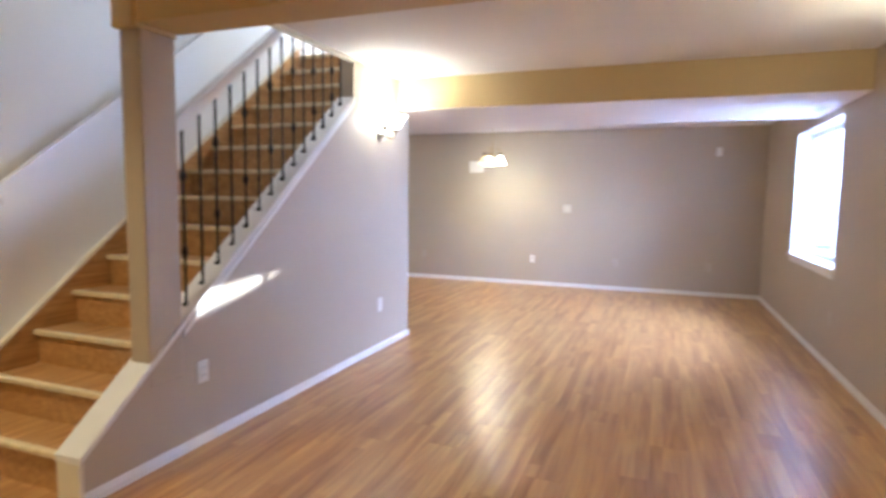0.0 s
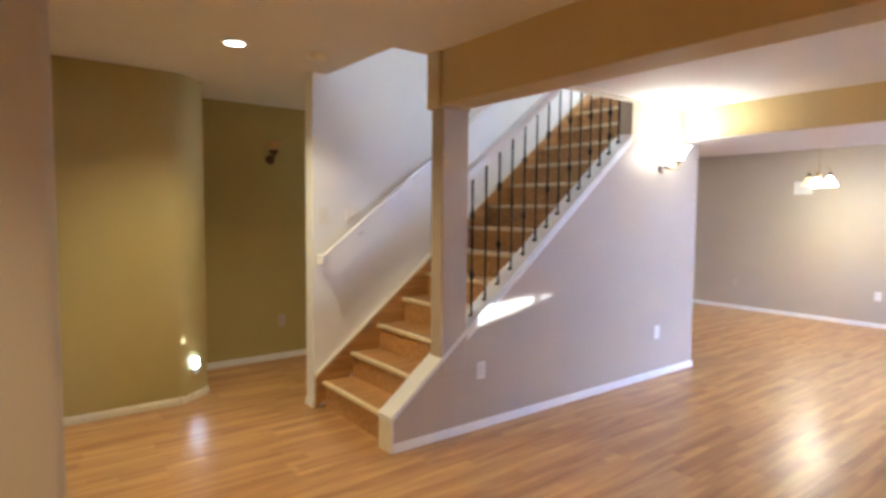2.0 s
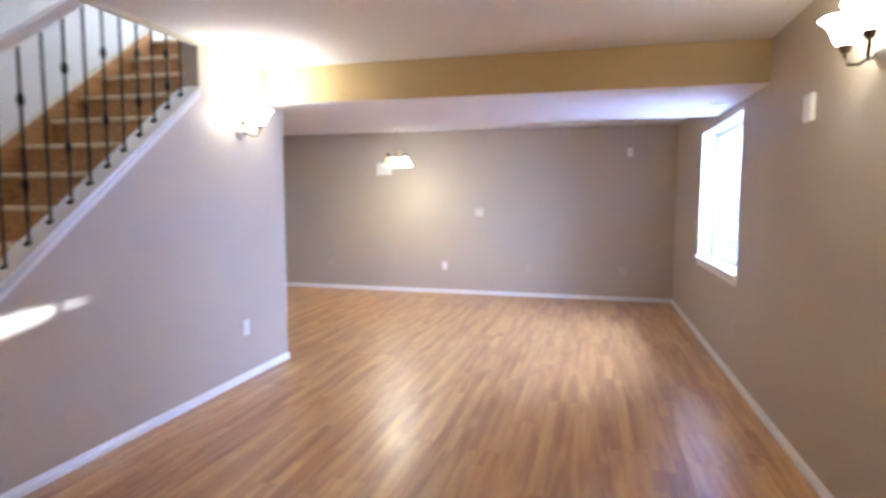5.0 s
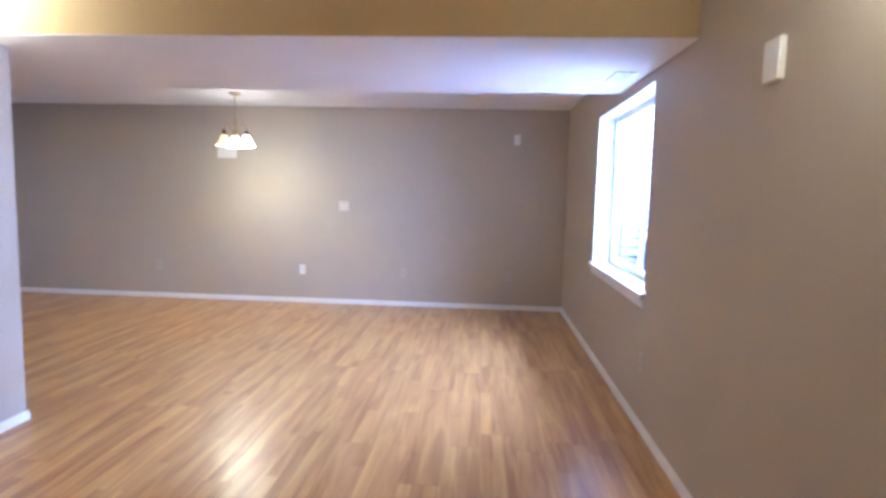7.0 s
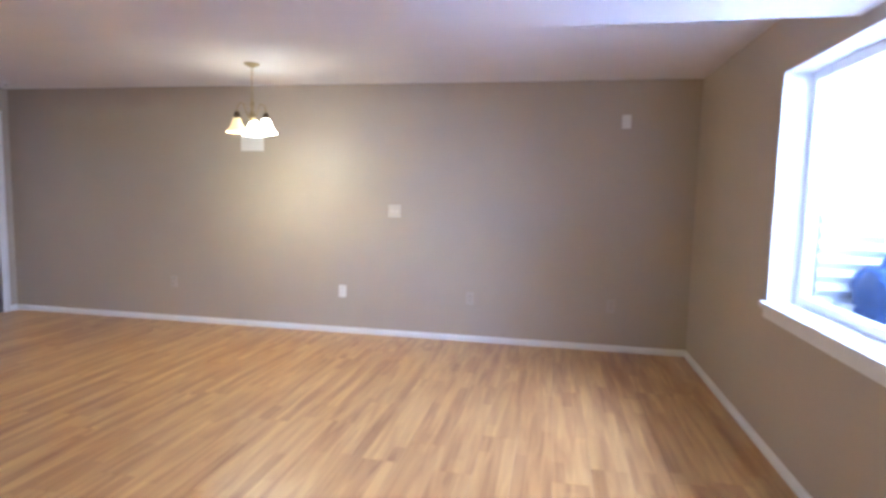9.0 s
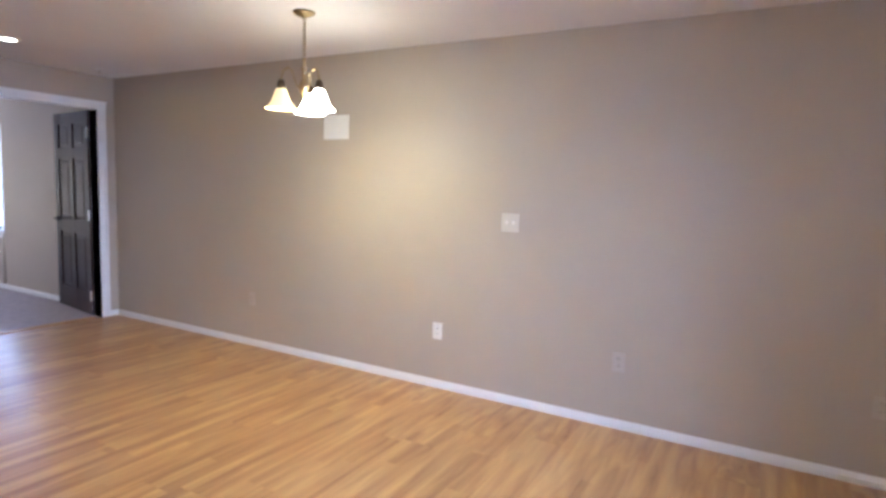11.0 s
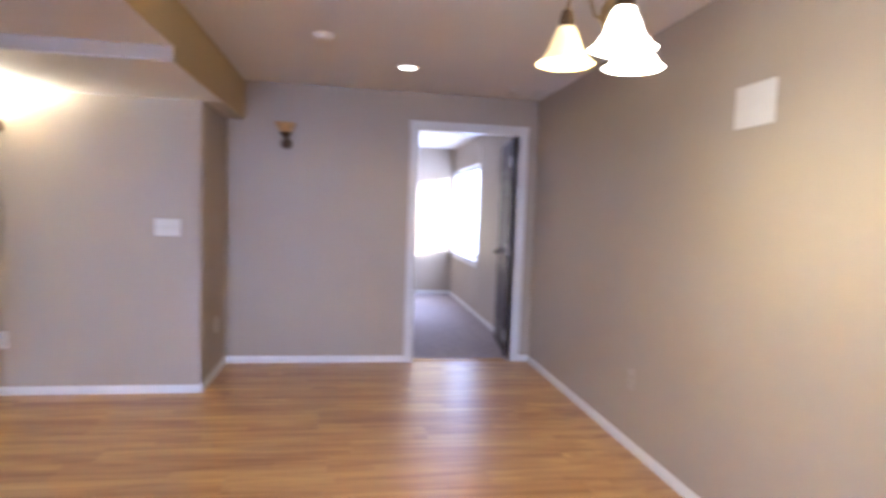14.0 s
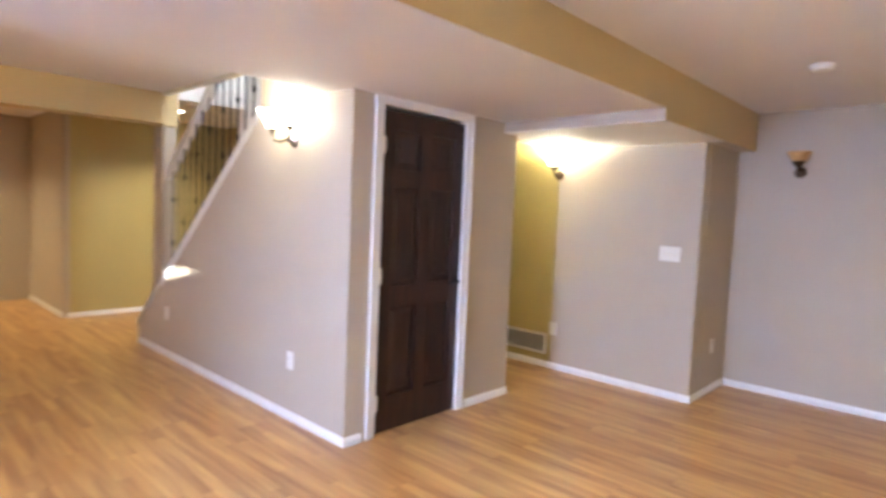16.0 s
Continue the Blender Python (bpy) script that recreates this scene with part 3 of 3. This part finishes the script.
part("handle", tube([(0.095 * math.cos(a), 0.03, 0.2 + 0.06 * math.sin(a) - 0.06) for a in [math.pi * k / 10 for k in range(11)]], 0.003, 6), NICKEL, bucket)


# ---- lamps ----
BELL = [(0.022, 0.0), (0.03, 0.004), (0.045, 0.03), (0.056, 0.06), (0.07, 0.085), (0.092, 0.105), (0.096, 0.108), (0.090, 0.104), (0.067, 0.083), (0.052, 0.058), (0.041, 0.03), (0.022, 0.006)]


def double_sconce(m, label):
    """On a wall in the plane y = 0, facing +y, its base at the backplate's middle."""
    d = thing("wall_sconce", m, label, "wall lamp", "twin sconces")
    bm = lathe([(0.0, 0.0), (0.058, 0.0), (0.055, 0.012), (0.03, 0.03), (0.012, 0.045), (0.0, 0.047)], 20)
    for v in bm.verts:
        v.co = Vector((v.co.x, v.co.z + 0.001, v.co.y))
    part("backplate", bm, NICKEL, d, smooth=True)
    for s in (-1, 1):
        arm = [(0, 0.04, 0), (s * 0.04, 0.075, -0.03), (s * 0.085, 0.095, -0.02), (s * 0.105, 0.1, 0.015), (s * 0.105, 0.1, 0.04)]
        arm_ = part("arm", tube(arm, 0.007, 8), BRONZE, d, smooth=True)
        part("socket_cup", lathe([(0.0, 0.03), (0.014, 0.03), (0.02, 0.045), (0.027, 0.062), (0.0, 0.062)], 14, at=(s * 0.105, 0.1, 0)), BRONZE, arm_, smooth=True)
        part("shade", lathe(BELL, 28, at=(s * 0.105, 0.1, 0.058), wave=0.03), SHADE_LIT, d, "glowing white bell glass shade", True)
    return d


def single_sconce(m, label, lit):
    d = thing("wall_sconce", m, label, "wall lamp", "single sconces")
    bm = lathe([(0.0, 0.0), (0.045, 0.0), (0.042, 0.012), (0.02, 0.025), (0.0, 0.026)], 18)
    for v in bm.verts:
        v.co = Vector((v.co.x, v.co.z + 0.001, v.co.y - 0.06))
    part("backplate", bm, BRONZE, d, smooth=True)
    part("arm", tube([(0, 0.02, -0.06), (0, 0.06, -0.08), (0, 0.095, -0.05), (0, 0.1, -0.01)], 0.009, 8), BRONZE, d, smooth=True)
    part("cup", lathe([(0.0, -0.03), (0.012, -0.03), (0.03, -0.01), (0.048, 0.02), (0.045, 0.022), (0.0, 0.0)], 18, at=(0, 0.1, 0)), BRONZE, d, smooth=True)
    part("shade", lathe([(0.04, 0.0), (0.05, 0.02), (0.07, 0.055), (0.088, 0.08), (0.084, 0.08), (0.066, 0.055), (0.046, 0.02), (0.036, 0.003)], 24, at=(0, 0.1, 0.014), wave=0.02), SHADE_LIT if lit else SHADE_OFF, d, "glowing glass shade" if lit else "dark amber glass shade", True)
    return d


ZS = 1.84
double_sconce(pose(0, -0.605, ZS, 0, 0, -90), "lit twin sconce with white bell shades on the stair wall")
double_sconce(pose(XR, -1.74, ZS + 0.07, 0, 0, 90), "lit twin sconce with white bell shades beside the window")
for s in (-0.105, 0.105):
    lamp("sconce_bulb", "POINT", pose(0.1, -0.605 + s, ZS + 0.13), SCW, WARM2, 0.03)
    lamp("sconce_bulb", "POINT", pose(XR - 0.1, -1.74 + s, ZS + 0.20), SCW, WARM, 0.03)
single_sconce(pose(XA, -0.19, 1.84, 0, 0, -90), "lit single wall sconce in the alcove", True)
lamp("sconce_bulb", "POINT", pose(XA + 0.1, -0.19, 1.925), SCA, WARM3, 0.03)
single_sconce(pose(XD, 1.55, 1.90, 0, 0, -90), "unlit amber bowl sconce on a dark bronze bracket", False)
single_sconce(pose(XA, -3.12, 1.97, 0, 0, -90), "unlit dark sconce on the hallway wall", False)

CX, CY = 0.0, 2.835
ch = thing("chandelier", pose(CX, CY, CEIL), "antique brass chandelier with three glowing bell glass shades", "chandelier")
part("canopy", lathe([(0.0, 0.0), (0.062, 0.0), (0.058, -0.012), (0.03, -0.025), (0.01, -0.034), (0.0, -0.034)], 22), BRASS, ch, smooth=True)
for k in range(8):
    zc = -0.05 - 0.028 * k
    ring = [(0.009 * math.cos(a) * (k % 2), 0.009 * math.cos(a) * (1 - k % 2), zc + 0.018 * math.sin(a)) for a in [2 * math.pi * j / 12 for j in range(13)]]
    part("chain_link", tube(ring, 0.0025, 5), BRASS, ch)
part("stem", lathe([(0.0, -0.25), (0.008, -0.25), (0.008, -0.29), (0.02, -0.305), (0.012, -0.33), (0.012, -0.37), (0.026, -0.39), (0.03, -0.42), (0.016, -0.45), (0.01, -0.475), (0.0, -0.48)], 16), BRASS, ch, smooth=True)
SH = [(0.02, 0.0), (0.032, -0.012), (0.046, -0.045), (0.062, -0.085), (0.088, -0.118), (0.105, -0.13), (0.101, -0.131), (0.083, -0.114), (0.058, -0.083), (0.042, -0.045), (0.028, -0.014), (0.016, -0.004)]
for k in range(3):
    a = radians(235 + 120 * k)
    c, s = math.cos(a), math.sin(a)
    arm = [(c * r, s * r, z) for r, z in ((0.015, -0.42), (0.04, -0.41), (0.052, -0.37), (0.068, -0.325), (0.09, -0.312), (0.115, -0.335), (0.125, -0.375), (0.125, -0.4))]
    arm_ = part("arm", tube(arm, 0.006, 8), BRASS, ch, smooth=True)
    part("socket_cup", lathe([(0.0, -0.385), (0.016, -0.385), (0.024, -0.41), (0.026, -0.435), (0.0, -0.435)], 16, at=(c * 0.125, s * 0.125, 0)), BRONZE, arm_, smooth=True)
    part("shade", lathe([(r * 0.86, z * 0.92 - 0.425) for r, z in SH], 30, at=(c * 0.125, s * 0.125, 0), wave=0.025), SHADE_SOFT if k == 0 else SHADE_LIT, ch, "amber frosted bell shade" if k == 0 else "glowing white bell shade", True)
    lamp("chandelier_bulb", "POINT", pose(CX + c * 0.125, CY + s * 0.125, CEIL - 0.53), CHW, WARM3, 0.06)


def downlight(x, y, watts, z=CEIL):
    d = thing("recessed_downlight", pose(x, y, z), "lit recessed downlight with a white trim ring", "ceiling light", "downlights")
    part("trim_ring", lathe([(0.056, -0.001), (0.08, -0.001), (0.078, -0.008), (0.058, -0.01), (0.056, -0.001)], 28), TRIM, d, smooth=True)
    part("lens", lathe([(0.0, -0.001), (0.057, -0.001), (0.05, -0.004), (0.0, -0.006)], 24), BULB, d, "glowing lens", True)
    ob = lamp("downlight_beam", "SPOT", look((x, y, z - 0.02), (x, y, 0)), watts, (1.0, 0.76, 0.44))
    ob.data.spot_size, ob.data.spot_blend, ob.data.shadow_soft_size = radians(130), 0.8, 0.05


downlight(-0.64, -4.02, DLW * 1.25, CEILF)
downlight(-2.456, 2.46, DLW * 0.16)
# next two are unseen, added behind the walk to brighten the entrance walls
downlight(1.5, -5.8, DLW * 1.9, CEILF)
downlight(2.9, -6.05, DLW, CEILF)


# ---- plates, detectors, grilles ----
def plate(kind, m, label, gangs=1, w=0.072, h=0.116, mat=None):
    """A cover plate in the plane y = 0, facing +y."""
    d = thing(kind, m, label, "wall outlet" if kind == "outlet" else "wall plate", kind + "s")
    W = w + 0.046 * (gangs - 1)
    mat = mat or PLASTIC
    cover = part("cover", box((-W / 2, 0.0005, -h / 2), (W / 2, 0.007, h / 2), 0.0025), mat, d)
    for g in range(gangs):
        x = (g - (gangs - 1) / 2) * 0.046
        if kind == "outlet":
            for z in (-0.02, 0.02):
                socket = part("socket", box((x - 0.016, 0.006, z - 0.013), (x + 0.016, 0.009, z + 0.013), 0.002), mat, d)
                bm = box((x - 0.008, 0.0085, z - 0.004), (x - 0.005, 0.0093, z + 0.006))
                box((x + 0.005, 0.0085, z - 0.004), (x + 0.008, 0.0093, z + 0.006), 0, bm)
                part("slots", bm, SLOT, socket, "dark contact slots")
        elif kind == "light_switch":
            part("toggle", box((x - 0.005, 0.006, -0.004), (x + 0.005, 0.02, 0.012), 0.0015), PLASTIC, d)
            part("bezel", box((x - 0.008, 0.0065, -0.014), (x + 0.008, 0.0078, 0.014)), CREAM, d)
        part("screw", tube([(x, 0.006, 0.042), (x, 0.0085, 0.042)], 0.003, 8), NICKEL, cover)
    return d


for x, lab in ((-1.371, "tan wall outlet near the bedroom door"), (0.432, "white wall outlet below the switch"), (1.66, "greige wall outlet on the long wall"), (2.905, "greige wall outlet near the corner")):
    plate("outlet", pose(x, YB, 0.40, 0, 0, 180), lab, mat=PLASTIC if 0 < x < 1 else TANP)
plate("light_switch", pose(0.936, YB, 1.178, 0, 0, 180), "ivory double switch plate on the long wall", 2, mat=IVORY)
plate("jack_plate", pose(2.96, YB, 1.991, 0, 0, 180), "small white jack plate high on the wall")
plate("blank_plate", pose(-0.492, YB, 1.806, 0, 0, 180), "square white blank panel on the long wall", 1, 0.235, 0.175)
plate("outlet", pose(0, -2.645, 0.391, 0, 0, -90), "white wall outlet below the sloping stringer")
plate("outlet", pose(0, -0.592, 0.395, 0, 0, -90), "white wall outlet near the wall corner")
plate("outlet", pose(XR, 0.34, 0.40, 0, 0, 90), "greige wall outlet under the window", mat=TANP)
plate("outlet", pose(-2.95, YA, 0.39), "ivory wall outlet on the alcove return")
plate("outlet", pose(XA, -0.17, 0.37, 0, 0, -90), "ivory wall outlet beside the return grille")
plate("outlet", pose(XA, -3.02, 0.37, 0, 0, -90), "tan wall outlet in the hallway", mat=TANP)
plate("light_switch", pose(XA, 0.86, 1.15, 0, 0, -90), "white triple switch plate in the alcove", 3)
plate("light_switch", pose(XW, -3.29, 1.40, 0, 0, -90), "white switch plate on the stairwell wall")
plate("light_switch", pose(XW, -3.05, 1.41, 0, 0, -90), "white double switch plate above the handrail", 2)
th = thing("thermostat", pose(XR, -1.0, 1.82, 0, 0, 90), "white rectangular thermostat on the wall", "thermostat")
part("cover", box((-0.055, 0.001, -0.07), (0.055, 0.026, 0.07), 0.006), PLASTIC, th)
part("display", box((-0.03, 0.0255, 0.01), (0.03, 0.027, 0.045)), TRIM, th)


# sun patch on the olive wall, imitated by a glowing block and weak lamp
nl = thing("sun_patch_stand_in", pose(-1.716, -4.019, 0.235, 0, 0, -50), "small glowing block in place of a sun patch on the wall", "night light")
part("body", box((-0.022, 0.003, -0.04), (0.022, 0.025, 0.01), 0.004), PLASTIC, nl)
part("lens", box((-0.02, 0.004, 0.011), (0.02, 0.03, 0.085), 0.008), PATCH_GLOW, nl, "glowing white block in place of sunlight")
lamp("patch_glow_lamp", "POINT", pose(-1.65, -3.965, 0.29), 0.04, (0.8, 0.88, 1.0), 0.004)


def detector(x, y, label, z=CEIL):
    d = thing("smoke_detector", pose(x, y, z), label, "smoke detector", "smoke detectors")
    part("base", lathe([(0.0, -0.0005), (0.068, -0.0005), (0.068, -0.012), (0.0, -0.012)], 24), PLASTIC, d, smooth=True)
    part("cover", lathe([(0.0, -0.012), (0.058, -0.012), (0.055, -0.03), (0.04, -0.038), (0.0, -0.038)], 24), PLASTIC, d, smooth=True)


detector(-1.85, 1.91, "white round smoke detector on the dining ceiling")
detector(-0.58, -3.53, "white round smoke detector before the stairs", CEILF)


def grille(m, label, w, h, slats, name="vent_grille"):
    """In the plane y = 0, facing +y, centred."""
    d = thing(name, m, label, "air vent")
    part("backing", box((-w / 2 + 0.01, 0.0005, -h / 2 + 0.01), (w / 2 - 0.01, 0.002, h / 2 - 0.01)), SLOT, d, "dark duct behind")
    bm = box((-w / 2, 0.001, h / 2 - 0.02), (w / 2, 0.01, h / 2), 0.002)
    box((-w / 2, 0.001, -h / 2), (w / 2, 0.01, -h / 2 + 0.02), 0.002, bm)
    box((-w / 2, 0.0012, -h / 2 + 0.02), (-w / 2 + 0.02, 0.0098, h / 2 - 0.02), 0, bm)
    box((w / 2 - 0.02, 0.0012, -h / 2 + 0.02), (w / 2, 0.0098, h / 2 - 0.02), 0, bm)
    part("frame", bm, TRIM, d)
    for i in range(slats):
        x = -w / 2 + 0.02 + (w - 0.04) * (i + 0.5) / slats
        part("slat", box((x - 0.004, 0.002, -h / 2 + 0.02), (x + 0.004, 0.008, h / 2 - 0.02)), TRIM, d)


grille(pose(XA, -0.48, 0.215, 0, 0, -90), "white return air grille low on the alcove wall", 0.49, 0.19, 14)
grille(pose(3.40, 0.59, SOFF, -90, 0, 0), "white register in the soffit by the window", 0.12, 0.28, 5)
grille(pose(-3.02, 3.6, CEIL, -90, 0, 0), "white ceiling register near the bedroom door", 0.28, 0.12, 9)
hook = thing("ceiling_sprinkler", pose(-2.89, 3.35, CEIL), "small white sprinkler head on the ceiling", "sprinkler")
part("escutcheon", lathe([(0.0, -0.0005), (0.04, -0.0005), (0.036, -0.01), (0.014, -0.02), (0.0, -0.02)], 18), TRIM, hook, smooth=True)
part("deflector", lathe([(0.0, -0.02), (0.008, -0.02), (0.008, -0.04), (0.02, -0.042), (0.02, -0.045), (0.0, -0.045)], 14), NICKEL, hook, smooth=True)

# ---- floor planks ----
PW, PL = 0.1905, 1.285
plank = bmesh.new()
c = 0.0008
rings = [[plank.verts.new(p) for p in ((a, b, z), (PW - a, b, z), (PW - a, PL - b, z), (a, PL - b, z))] for a, b, z in ((c / 4, c / 4, -0.0118), (c / 4, c / 4, -c), (c, c, 0.0))]
for r0, r1 in zip(rings, rings[1:]):
    for i in range(4):
        plank.faces.new((r0[i], r0[(i + 1) % 4], r1[(i + 1) % 4], r1[i]))
plank.faces.new(rings[-1])
plank_mesh = bpy.data.meshes.new("plank")
plank.to_mesh(plank_mesh)
plank.free()
plank_mesh.materials.append(LAMINATE)
rnd = random.Random(5)
x = XR - PW + 0.02
while x > XD - 0.1:
    y = YB + 0.02 - PL * rnd.uniform(0.25, 1.0)
    first = YB + 0.02 - y
    while True:
        length = PL
        if y + PL > YB + 0.02:
            length = YB + 0.02 - y
        y0 = max(y, YN - 0.02)
        length = min(length, y + PL - y0)
        blocked = x + PW < -1.72 and y + PL < -3.85 or x + PW < 0.2 and y + PL < -5.05
        if length > 0.05 and not blocked:
            ob = new("plank", plank_mesh)
            ob.parent = floor
            wide = 1.0 if x > XD - 0.03 else (x + PW - XD + 0.03) / PW
            ob.location, ob.scale = (x if wide == 1.0 else XD - 0.03, y0, 0), (wide, length / PL, 1)
        if y0 > y or y <= YN:
            break
        y -= PL
    x -= PW
